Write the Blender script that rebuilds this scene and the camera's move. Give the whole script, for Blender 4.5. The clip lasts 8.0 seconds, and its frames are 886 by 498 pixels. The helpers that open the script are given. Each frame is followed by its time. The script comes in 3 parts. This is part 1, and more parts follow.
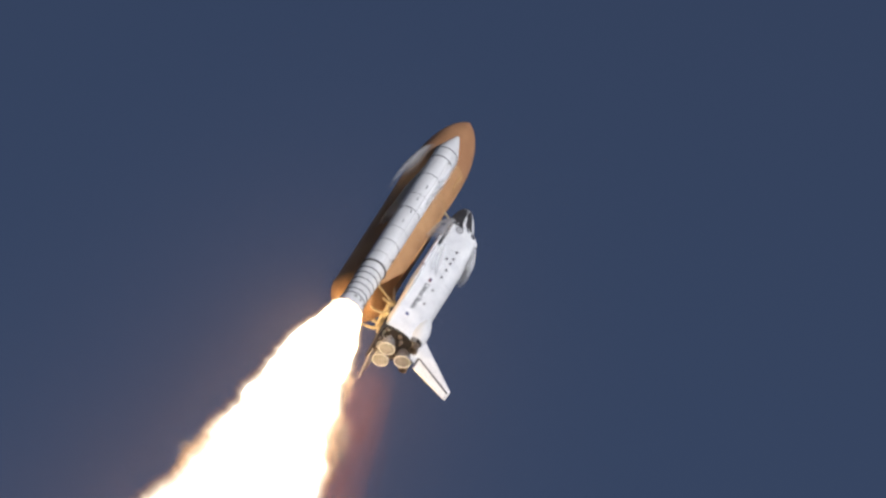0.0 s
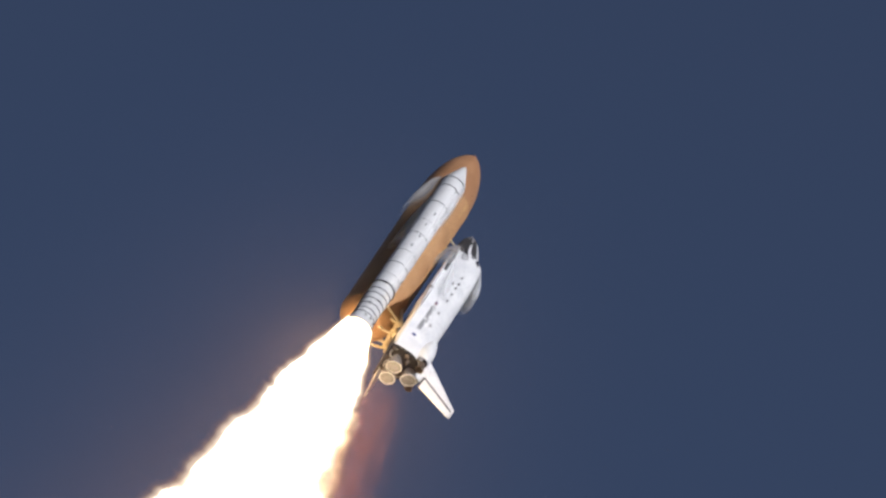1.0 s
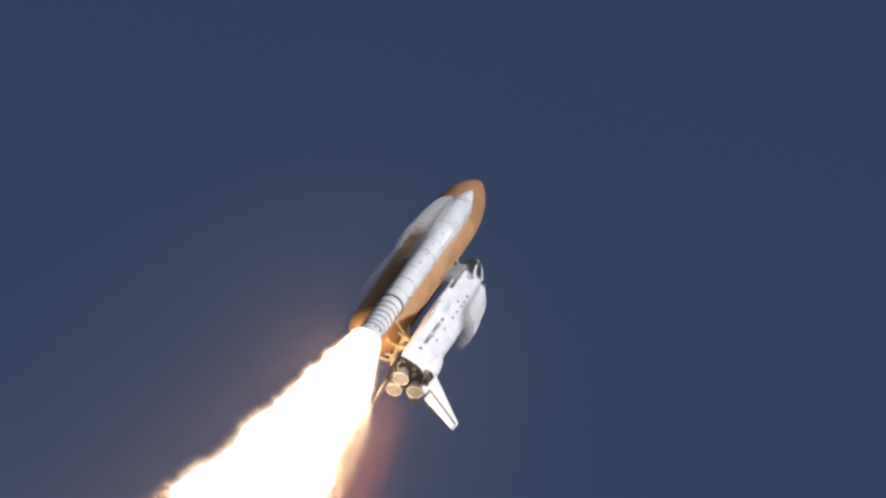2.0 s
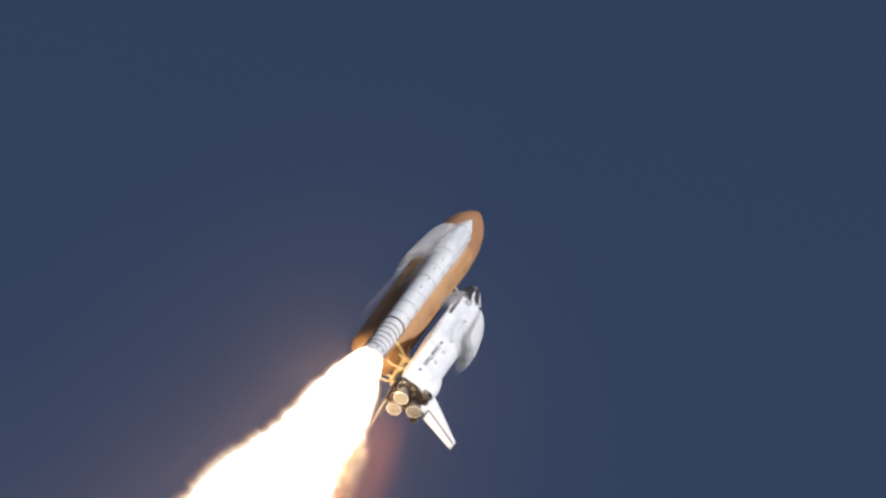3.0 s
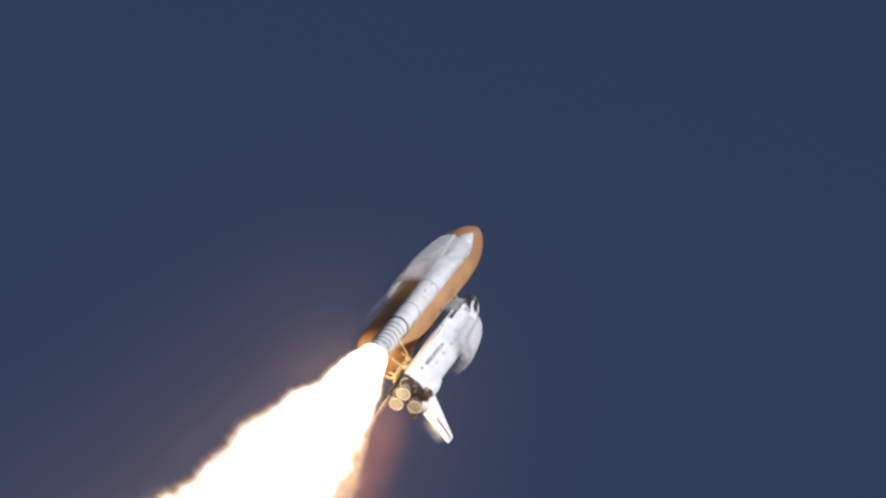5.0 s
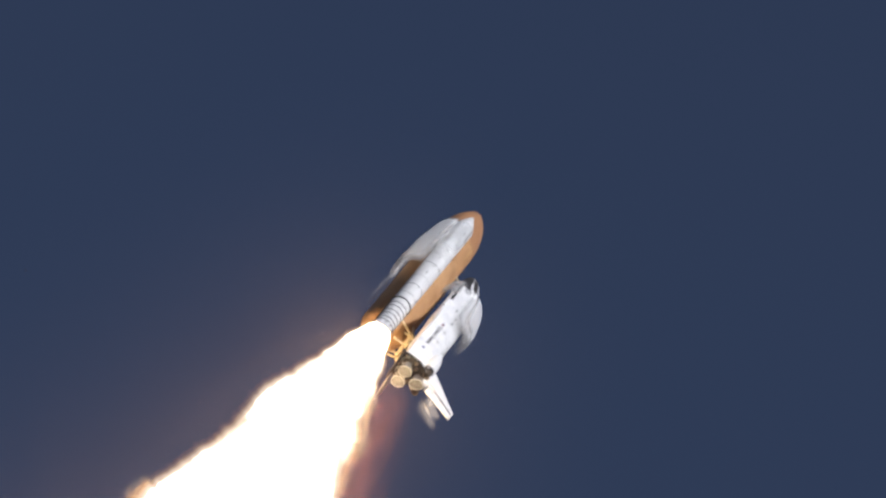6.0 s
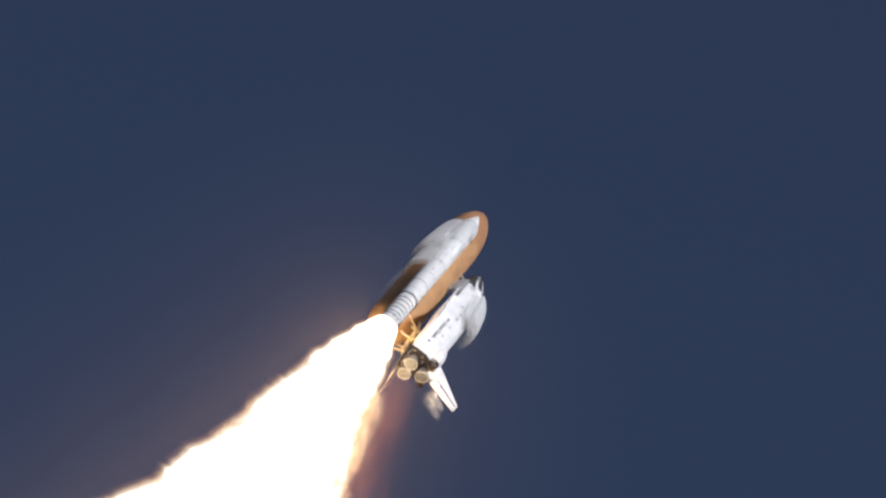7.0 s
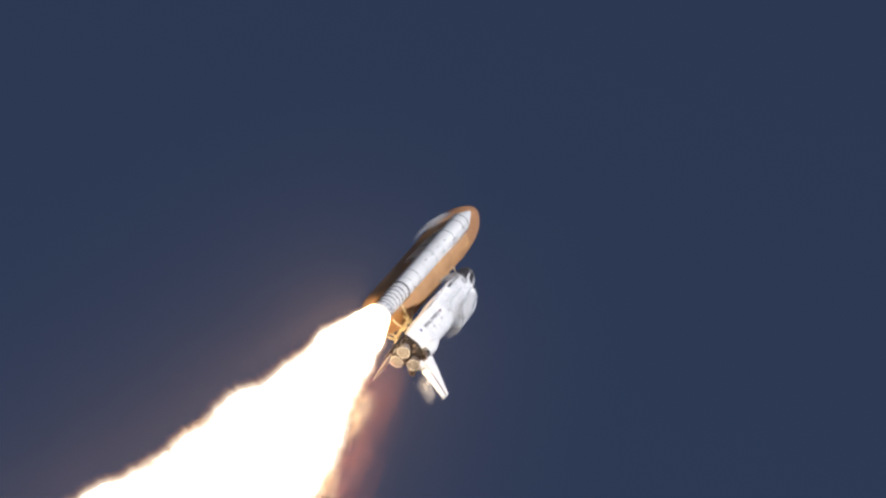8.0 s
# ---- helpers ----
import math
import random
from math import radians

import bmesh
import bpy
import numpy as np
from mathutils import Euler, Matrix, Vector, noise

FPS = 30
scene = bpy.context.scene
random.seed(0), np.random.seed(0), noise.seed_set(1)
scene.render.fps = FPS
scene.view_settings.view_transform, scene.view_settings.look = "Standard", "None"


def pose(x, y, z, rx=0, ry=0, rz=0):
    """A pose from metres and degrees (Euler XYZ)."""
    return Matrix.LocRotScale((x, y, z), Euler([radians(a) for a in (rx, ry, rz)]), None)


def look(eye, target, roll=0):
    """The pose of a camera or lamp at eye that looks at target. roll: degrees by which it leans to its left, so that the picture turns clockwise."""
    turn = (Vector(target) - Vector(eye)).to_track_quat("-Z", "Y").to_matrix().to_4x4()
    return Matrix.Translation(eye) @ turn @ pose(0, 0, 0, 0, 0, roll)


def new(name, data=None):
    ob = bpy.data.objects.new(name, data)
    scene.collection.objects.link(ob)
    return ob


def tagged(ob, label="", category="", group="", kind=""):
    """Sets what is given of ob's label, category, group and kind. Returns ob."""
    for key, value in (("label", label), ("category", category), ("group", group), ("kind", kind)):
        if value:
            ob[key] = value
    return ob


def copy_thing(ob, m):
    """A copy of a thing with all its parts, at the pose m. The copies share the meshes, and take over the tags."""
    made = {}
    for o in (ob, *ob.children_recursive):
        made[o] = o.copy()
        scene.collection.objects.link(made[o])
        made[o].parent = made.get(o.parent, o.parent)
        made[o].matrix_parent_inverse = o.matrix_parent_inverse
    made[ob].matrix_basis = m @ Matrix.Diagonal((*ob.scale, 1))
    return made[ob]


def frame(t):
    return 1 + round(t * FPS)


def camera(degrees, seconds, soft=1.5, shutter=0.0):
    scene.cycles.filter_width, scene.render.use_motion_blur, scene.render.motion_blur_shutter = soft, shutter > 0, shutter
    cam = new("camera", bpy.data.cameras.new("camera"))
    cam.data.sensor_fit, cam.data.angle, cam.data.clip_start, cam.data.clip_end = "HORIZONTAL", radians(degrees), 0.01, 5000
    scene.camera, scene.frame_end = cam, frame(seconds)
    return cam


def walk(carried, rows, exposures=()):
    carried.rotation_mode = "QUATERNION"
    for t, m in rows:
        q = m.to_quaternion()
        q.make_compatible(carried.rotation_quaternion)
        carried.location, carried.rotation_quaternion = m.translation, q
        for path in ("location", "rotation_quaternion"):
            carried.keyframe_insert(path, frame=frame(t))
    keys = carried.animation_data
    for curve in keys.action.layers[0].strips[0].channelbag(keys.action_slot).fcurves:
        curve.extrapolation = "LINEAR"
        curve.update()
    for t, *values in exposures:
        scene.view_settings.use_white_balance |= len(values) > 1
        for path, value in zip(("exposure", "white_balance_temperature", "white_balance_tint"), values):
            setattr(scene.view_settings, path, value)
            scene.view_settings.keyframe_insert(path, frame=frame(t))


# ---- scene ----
cam = camera(2.2, 8.0, soft=2.6)

# The camera stands on the ground and follows the climb: seconds, tilt, heading.
AIM = [(0, 105.9525, -0.1092), (0.5, 106.7198, -0.6125), (1, 107.5014, -1.1100), (2.5, 109.5441, -2.5346),
       (3, 110.1779, -3.0015), (3.5, 110.7197, -3.4563), (4, 111.3277, -3.9083), (5.5, 112.8110, -5.1931),
       (6, 113.2729, -5.6156), (6.5, 113.7015, -6.0216), (7, 114.1702, -6.4303), (7.5, 114.5932, -6.8526),
       (8, 115.0065, -7.2674)]
walk(cam, [(t, pose(0, 0, 1.7, tilt, 0, turn)) for t, tilt, turn in AIM],
     exposures=[(0, -0.05, 6650, 24), (1, 0.04, 6650, 24), (3, 0.18, 6650, 24), (5.5, 0.17, 6650, 24), (8, 0.22, 6650, 24)])

# The climb of the whole stack: seconds, place, turn. Its x points ahead, y to the orbiter's left, z out of its back.
FLIGHT = [(0, 0.00, 3279.66, 942.13, 141.23, -49.84, 54.07), (1, 59.78, 3360.90, 1060.68, 142.86, -49.37, 53.25),
          (2, 119.72, 3440.03, 1175.57, 144.29, -48.97, 52.46), (3, 179.93, 3517.29, 1287.45, 145.53, -48.63, 51.67),
          (4, 240.54, 3592.84, 1396.89, 146.63, -48.36, 50.84), (5, 301.68, 3666.75, 1504.42, 147.60, -48.18, 49.94),
          (6, 363.52, 3739.04, 1610.52, 148.47, -48.07, 48.94), (7, 426.24, 3809.66, 1715.64, 149.27, -48.06, 47.81),
          (8, 490.01, 3878.51, 1820.22, 150.00, -48.14, 46.54)]

# ---------------------------------------------------------------- light
SUN = Vector((0.717, -0.675, 0.172)).normalized()
world = bpy.data.worlds.new("sky")
scene.world = world
world.use_nodes = True
wn = world.node_tree.nodes
sky = wn.new("ShaderNodeTexSky")
sky.sky_type = "NISHITA"
sky.sun_disc = False
sky.sun_elevation = math.asin(SUN.z)
sky.sun_rotation = math.atan2(SUN.x, SUN.y)
sky.altitude = 7800
sky.air_density, sky.dust_density, sky.ozone_density = 1.0, 0.6, 1.0
wn["Background"].inputs["Strength"].default_value = 0.040
scene.cycles.transparent_max_bounces = 96
world.node_tree.links.new(sky.outputs["Color"], wn["Background"].inputs["Color"])

sun_data = bpy.data.lights.new("sun", "SUN")
sun_data.energy, sun_data.angle, sun_data.color = 3.2, radians(0.53), (0.91, 1.0, 1.01)
sun = new("sun", sun_data)
sun.matrix_world = look(SUN * 4000, (0, 0, 0))


# ---------------------------------------------------------------- materials
def shader(name):
    mat = bpy.data.materials.new(name)
    mat.use_nodes = True
    return mat, mat.node_tree.nodes, mat.node_tree.links, mat.node_tree.nodes["Principled BSDF"]


def noise_node(n, l, scale, detail=6, stretch=(1, 1, 1)):
    """Noise in the thing's own metres."""
    co, mp, tx = n.new("ShaderNodeTexCoord"), n.new("ShaderNodeMapping"), n.new("ShaderNodeTexNoise")
    mp.inputs["Scale"].default_value = stretch
    tx.inputs["Scale"].default_value, tx.inputs["Detail"].default_value = scale, detail
    l.new(co.outputs["Object"], mp.inputs["Vector"])
    l.new(mp.outputs["Vector"], tx.inputs["Vector"])
    return tx.outputs["Fac"]


def ramp(n, l, fac, stops):
    r = n.new("ShaderNodeValToRGB")
    while len(r.color_ramp.elements) < len(stops):
        r.color_ramp.elements.new(0.5)
    for e, (p, c) in zip(r.color_ramp.elements, stops):
        e.position, e.color = p, (*c, 1)
    l.new(fac, r.inputs["Fac"])
    return r.outputs["Color"]


def surface(name, dark, light, coarse=0.4, fine=6.0, rough=0.6, metal=0.0, bump=0.03, stretch=(1, 1, 1)):
    """Colour that varies at two scales, with fine relief."""
    mat, n, l, b = shader(name)
    big, small = noise_node(n, l, coarse, 5, stretch), noise_node(n, l, fine, 8)
    mix = n.new("ShaderNodeMath")
    mix.operation = "MULTIPLY_ADD"
    mix.inputs[1].default_value = 0.4
    l.new(small, mix.inputs[0])
    half = n.new("ShaderNodeMath")
    half.operation = "MULTIPLY"
    half.inputs[1].default_value = 0.6
    l.new(big, half.inputs[0])
    l.new(half.outputs[0], mix.inputs[2])
    l.new(ramp(n, l, mix.outputs[0], [(0.34, dark), (0.64, light)]), b.inputs["Base Color"])
    b.inputs["Roughness"].default_value, b.inputs["Metallic"].default_value = rough, metal
    bp = n.new("ShaderNodeBump")
    bp.inputs["Strength"].default_value, bp.inputs["Distance"].default_value = 0.5, bump
    l.new(small, bp.inputs["Height"])
    l.new(bp.outputs["Normal"], b.inputs["Normal"])
    return mat


FOAM = surface("tank_foam", (0.40, 0.205, 0.092), (0.57, 0.32, 0.150), 0.25, 5.0, 0.85, bump=0.05)
FOAM_NOSE = surface("nose_foam", (0.33, 0.150, 0.068), (0.47, 0.235, 0.110), 0.25, 5.0, 0.85, bump=0.05)
FOAM_PALE = surface("pale_foam", (0.48, 0.27, 0.11), (0.62, 0.38, 0.17), 0.5, 6.0, 0.85)
BOOSTER_WHITE = surface("booster_paint", (0.62, 0.62, 0.62), (0.84, 0.84, 0.83), 0.5, 4.0, 0.5, stretch=(0.25, 1, 1))
JOINT = surface("joint_band", (0.05, 0.05, 0.055), (0.11, 0.11, 0.11), 1.0, 8.0, 0.6)
TILE_WHITE = surface("white_tile", (0.68, 0.69, 0.70), (0.86, 0.86, 0.85), 0.6, 3.0, 0.55)
TILE_BLACK = surface("black_tile", (0.012, 0.012, 0.014), (0.034, 0.034, 0.037), 0.6, 4.0, 0.85)
EDGE_GREY = surface("edge_grey", (0.30, 0.29, 0.28), (0.46, 0.45, 0.44), 0.8, 5.0, 0.6)
TILE_GREY = surface("carbon_grey", (0.12, 0.115, 0.11), (0.26, 0.25, 0.24), 0.8, 5.0, 0.5)
GLASS_DARK = surface("window_glass", (0.01, 0.012, 0.015), (0.02, 0.022, 0.026), 1.0, 3.0, 0.08)
METAL_DARK = surface("engine_metal", (0.10, 0.075, 0.055), (0.30, 0.24, 0.19), 1.5, 6.0, 0.45, 0.7)
RIM_METAL = surface("rim_metal", (0.56, 0.58, 0.62), (0.72, 0.74, 0.78), 1.2, 7.0, 0.4, 0.3)
BELL_METAL = surface("bell_metal", (0.13, 0.13, 0.14), (0.28, 0.28, 0.29), 1.2, 7.0, 0.5, 0.2)
BELL_LINING = surface("bell_lining", (0.13, 0.165, 0.22), (0.19, 0.23, 0.30), 1.2, 5.0, 0.9)
BELL_LINING.node_tree.nodes["Principled BSDF"].inputs["Specular IOR Level"].default_value = 0.1
SEAM = surface("door_seam", (0.46, 0.46, 0.47), (0.58, 0.58, 0.58), 1.0, 6.0, 0.7)
STRUT = surface("strut_foam", (0.62, 0.50, 0.30), (0.82, 0.70, 0.46), 1.0, 6.0, 0.7)
INK = surface("black_marking", (0.02, 0.02, 0.025), (0.05, 0.05, 0.055), 2.0, 8.0, 0.6)
MARK_BLUE = surface("blue_marking", (0.03, 0.05, 0.16), (0.06, 0.09, 0.24), 2.0, 8.0, 0.6)
MARK_RED = surface("red_marking", (0.14, 0.03, 0.035), (0.20, 0.05, 0.05), 2.0, 8.0, 0.6)


def fire(name, colour, strength, cover, scale=0.3, low=0.35, high=0.65):
    """Burning gas: it glows, and lets through what its cover leaves, in drifts."""
    mat, n, l, b = shader(name)
    n.remove(b)
    out = n["Material Output"]
    em = n.new("ShaderNodeEmission")
    em.inputs["Color"].default_value, em.inputs["Strength"].default_value = (*colour, 1), strength
    if cover >= 1:
        l.new(em.outputs[0], out.inputs["Surface"])
        return mat
    tr, mx = n.new("ShaderNodeBsdfTransparent"), n.new("ShaderNodeMixShader")
    mr = n.new("ShaderNodeMapRange")
    l.new(noise_node(n, l, scale, 5), mr.inputs["Value"])
    mr.inputs["From Min"].default_value, mr.inputs["From Max"].default_value = low, high
    mr.inputs["To Min"].default_value, mr.inputs["To Max"].default_value = cover * 0.5, cover
    l.new(mr.outputs["Result"], mx.inputs["Fac"])
    l.new(tr.outputs[0], mx.inputs[1])
    l.new(em.outputs[0], mx.inputs[2])
    l.new(mx.outputs[0], out.inputs["Surface"])
    return mat


FLAME_CORE = fire("flame_core", (1.0, 0.80, 0.50), 30.0, 1.0)
FLAME_THROAT = fire("flame_throat", (1.0, 0.76, 0.36), 115.0, 1.0)
FLAME_LAYERS = [(0.10, fire("flame_mantle", (1.0, 0.93, 0.72), 2.6, 0.45, 0.4)), (0.22, fire("flame_mantle", (1.0, 0.93, 0.72), 1.9, 0.40, 0.4)),
                (0.36, fire("flame_mantle", (1.0, 0.92, 0.71), 1.4, 0.36, 0.4)), (0.52, fire("flame_fringe", (1.0, 0.91, 0.70), 1.1, 0.30, 0.35)),
                (0.70, fire("flame_fringe", (1.0, 0.88, 0.66), 0.9, 0.24, 0.35)), (0.90, fire("flame_fringe", (1.0, 0.83, 0.60), 0.72, 0.18, 0.3)),
                (1.12, fire("flame_veil", (1.0, 0.80, 0.52), 0.62, 0.11, 0.3)), (1.40, fire("flame_veil", (1.0, 0.70, 0.44), 0.50, 0.06, 0.25)),
                (1.8, fire("flame_veil", (1.0, 0.60, 0.40), 0.42, 0.035, 0.2))]


def cloud(name, colour, cover, scale=0.5, low=0.3, high=0.7, floor=0.35, droplets=False):
    """Mist or smoke: scatters light, thinned by the mesh's own cover and by drifts. Droplets scatter the same to all sides."""
    mat, n, l, b = shader(name)
    n.remove(b)
    mat.cycles.use_bump_map_correction = False

    def lobe(normal=None):
        df, ts = n.new("ShaderNodeBsdfDiffuse"), n.new("ShaderNodeBsdfTranslucent")
        df.inputs["Color"].default_value = ts.inputs["Color"].default_value = (*colour, 1)
        if normal is None:
            both = n.new("ShaderNodeMixShader")
            pair = both.inputs[1:3]
        else:
            both = n.new("ShaderNodeAddShader")
            pair = both.inputs[0:2]
            axis = n.new("ShaderNodeCombineXYZ")
            for k in range(3):
                axis.inputs[k].default_value = normal[k]
            l.new(axis.outputs[0], df.inputs["Normal"])
            l.new(axis.outputs[0], ts.inputs["Normal"])
        l.new(df.outputs[0], pair[0])
        l.new(ts.outputs[0], pair[1])
        return both.outputs[0]

    if droplets:
        body = lobe((1, 0, 0))
        for share, axis in ((1 / 2, (0, 1, 0)), (1 / 3, (0, 0, 1))):
            both = n.new("ShaderNodeMixShader")
            both.inputs["Fac"].default_value = share
            l.new(body, both.inputs[1])
            l.new(lobe(axis), both.inputs[2])
            body = both.outputs[0]
    else:
        body = lobe()
    at, mr, mu = n.new("ShaderNodeAttribute"), n.new("ShaderNodeMapRange"), n.new("ShaderNodeMath")
    at.attribute_name = "cover"
    l.new(noise_node(n, l, scale, 5), mr.inputs["Value"])
    mr.inputs["From Min"].default_value, mr.inputs["From Max"].default_value = low, high
    mr.inputs["To Min"].default_value, mr.inputs["To Max"].default_value = cover * floor, cover
    mu.operation = "MULTIPLY"
    l.new(mr.outputs["Result"], mu.inputs[0])
    l.new(at.outputs["Fac"], mu.inputs[1])
    tr, mx = n.new("ShaderNodeBsdfTransparent"), n.new("ShaderNodeMixShader")
    l.new(mu.outputs[0], mx.inputs["Fac"])
    l.new(tr.outputs[0], mx.inputs[1])
    l.new(body, mx.inputs[2])
    l.new(mx.outputs[0], n["Material Output"].inputs["Surface"])
    return mat


VAPOUR = cloud("white_vapour", (0.95, 0.97, 0.985), 0.52, 0.22, floor=0.7, droplets=True)
WISP = cloud("thin_vapour", (0.94, 0.945, 0.96), 0.24, 0.5, low=0.35, high=0.65, floor=0.15, droplets=True)
SMOKE = cloud("cream_smoke", (0.72, 0.60, 0.47), 0.42, 0.5, floor=0.3)
HAZE = cloud("engine_haze", (0.26, 0.13, 0.135), 0.15, 0.16, floor=0.1)
# thin scattering veil added to imitate the warm lens glow round the flames
GLOW_VEIL = cloud("glow_veil", (0.66, 0.52, 0.54), 0.0115, 0.02, floor=0.8, droplets=True)


# ---------------------------------------------------------------- mesh helpers
def part(name, bm, mat, parent=None, label="", smooth=40):
    """Links a bmesh as one mesh object, under a thing or a part."""
    bmesh.ops.recalc_face_normals(bm, faces=bm.faces)
    me = bpy.data.meshes.new(name)
    bm.to_mesh(me)
    bm.free()
    for f in me.polygons:
        f.use_smooth = smooth > 0
    if smooth:
        me.set_sharp_from_angle(angle=radians(smooth))
    me.materials.append(mat)
    ob = new(name, me)
    ob.parent = parent
    return tagged(ob, label)


def skin(bm, rings, closed=True, caps=True):
    """Faces between rings of points with the same count."""
    vs = [[bm.verts.new(p) for p in ring] for ring in rings]
    n = len(vs[0])
    for a, b in zip(vs, vs[1:]):
        for i in range(n if closed else n - 1):
            j = (i + 1) % n
            bm.faces.new((a[i], a[j], b[j], b[i]))
    if caps:
        for ring in (vs[0], vs[-1]):
            bm.faces.new(ring)
    return bm


def lathe(profile, n=48, caps=True, bm=None, m=Matrix()):
    """A body turned about x from (x, radius) pairs."""
    bm = bm or bmesh.new()
    rings = [[m @ Vector((x, max(r, 0.004) * math.cos(2 * math.pi * i / n), max(r, 0.004) * math.sin(2 * math.pi * i / n)))
              for i in range(n)] for x, r in profile]
    return skin(bm, rings, caps=caps)


def tube(points, r, n=10, bm=None):
    """A round bar along points."""
    bm = bm or bmesh.new()
    pts = [Vector(p) for p in points]
    rings = []
    for i, p in enumerate(pts):
        d = (pts[min(i + 1, len(pts) - 1)] - pts[max(i - 1, 0)]).normalized()
        q = d.to_track_quat("X", "Z")
        rings.append([p + q @ Vector((0, r * math.cos(2 * math.pi * k / n), r * math.sin(2 * math.pi * k / n))) for k in range(n)])
    return skin(bm, rings)


def block(size, m=Matrix(), bevel=0.05, bm=None):
    """A box with eased edges."""
    own = bmesh.new()
    bmesh.ops.create_cube(own, size=1, matrix=m @ Matrix.Diagonal((*size, 1)))
    if bevel:
        bmesh.ops.bevel(own, geom=own.edges[:], offset=bevel, segments=2, affect="EDGES")
    return own


def thing(name, label, category, group="", kind=""):
    return tagged(new(name), label, category, group, kind)


def st(x):
    """Metres ahead of the stack's middle, from a tank station in inches."""
    return (1400 - x) * 0.0254


# ---------------------------------------------------------------- external tank
def build_tank():
    root = thing("external_tank", "large rust-orange foam-covered external fuel tank, scorched near its base", "fuel tank")
    R, L = 4.2, 12.6
    tip, full, dome, end = st(352), st(352) - L, st(2050), st(2174)
    prof = [(tip + 0.02, 0.0), (tip, 0.35)]
    for i in range(1, 25):
        s = L * i / 24
        prof.append((tip - s, max(0.45, R * (1 - (1 - s / L) ** 2) ** 0.71)))
    prof += [(st(852), R)]
    part("forward_tank", lathe(prof, 72), FOAM_NOSE, root, "darker rust-red foam")
    # ribbed band between the two tanks
    part("intertank", lathe([(st(852), R - 0.03), (st(1123), R - 0.03)], 72), FOAM, root)
    rib = block((st(852) - st(1123) - 0.2, 0.09, 0.07), pose((st(852) + st(1123)) / 2, 0, R), 0.02)
    first = part("stringer", rib, FOAM, root)
    for i in range(1, 72):
        s = new("stringer", first.data)
        s.parent = root
        s.matrix_basis = pose(0, 0, 0, i * 5)
    prof = [(st(1123), R)]
    prof += [(st(1123) + (dome - st(1123)) * i / 6, R) for i in range(1, 7)]
    prof += [(dome - (dome - end) * math.sin(a), R * math.cos(a) + 0.01) for a in np.linspace(0.05, math.pi / 2, 16)]
    part("aft_tank", lathe(prof, 72), FOAM, root)
    part("nose_spike", lathe([(tip - 0.1, 0.3), (tip + 0.2, 0.16), (tip + 0.35, 0.03)], 20), TILE_GREY, root)
    for x in (852, 1123, 2050):
        part("flange", lathe([(st(x) + 0.12, R - 0.05), (st(x) + 0.08, R + 0.035), (st(x) - 0.08, R + 0.035), (st(x) - 0.12, R - 0.05)], 72), FOAM_PALE, root)
    # aft frame that carries the orbiter
    xa = st(2058)
    for side in (1, -1):
        y = 2.45 * side
        part("aft_strut", tube([(xa, y, 3.2), (xa, y, 5.25)], 0.24), STRUT, root)
        part("aft_strut", tube([(xa + 4.2, 1.5 * side, 3.8), (xa + 0.2, y, 5.15)], 0.2), STRUT, root)
        part("aft_strut", tube([(xa + 0.5, 4.1 * side, 1.4), (xa + 0.3, y * 1.02, 4.5)], 0.18), STRUT, root)
        part("attach_ball", lathe([(-0.45, 0.05), (-0.3, 0.35), (0, 0.45), (0.3, 0.35), (0.45, 0.05)], 16, m=pose(xa, y, 5.0)), STRUT, root)
        part("umbilical_plate", block((1.5, 1.3, 0.35), pose(xa - 1.4, 1.75 * side, 5.0, 0, 12), 0.08), STRUT, root)
        part("umbilical_pipe", tube([(xa - 1.4, 1.75 * side, 5.0), (xa - 2.1, 1.8 * side, 4.3), (xa - 2.4, 1.9 * side, 3.2), (xa - 2.3, 2.0 * side, 2.4)], 0.22), STRUT, root)
        part("bipod_strut", tube([(st(1130), 1.15 * side, 4.0), (st(1128), 0.15 * side, 5.45)], 0.14), STRUT, root)
        part("booster_strut", tube([(st(2054), 4.0 * side, 0.9), (st(2056), 5.0 * side, 1.35)], 0.16), STRUT, root)
        part("booster_strut", tube([(st(2054), 4.0 * side, -0.9), (st(2056), 5.0 * side, -1.35)], 0.16), STRUT, root)
        part("forward_fitting", block((1.2, 0.7, 0.6), pose(st(985), 4.35 * side, 0), 0.1), FOAM_PALE, root)
    part("cross_beam", tube([(xa - 0.1, -2.9, 4.55), (xa - 0.1, 2.9, 4.55)], 0.3), STRUT, root)
    part("diagonal_strut", tube([(xa, -2.4, 3.5), (xa, 2.4, 5.1)], 0.16), STRUT, root)
    part("feed_line", tube([(st(1090), -1.5, 4.0), (st(1140), -1.75, 4.15), (st(1300), -1.75, 4.15), (st(1980), -1.75, 4.15), (st(2060), -1.75, 4.5)], 0.24, 14), FOAM_PALE, root)
    for x in range(1180, 2000, 90):
        part("line_clamp", block((0.2, 0.75, 0.6), pose(st(x), -1.75, 4.05), 0.04), FOAM, root)
    part("cable_tray", block((st(1140) - st(2040), 0.3, 0.2), pose((st(1140) + st(2040)) / 2, 1.2, 4.06, -16.6), 0.03), FOAM_PALE, root)
    part("vent_fairing", block((3.2, 0.35, 0.22), pose(st(930), 2.6, 3.32, -38), 0.08), FOAM_PALE, root)
    return root


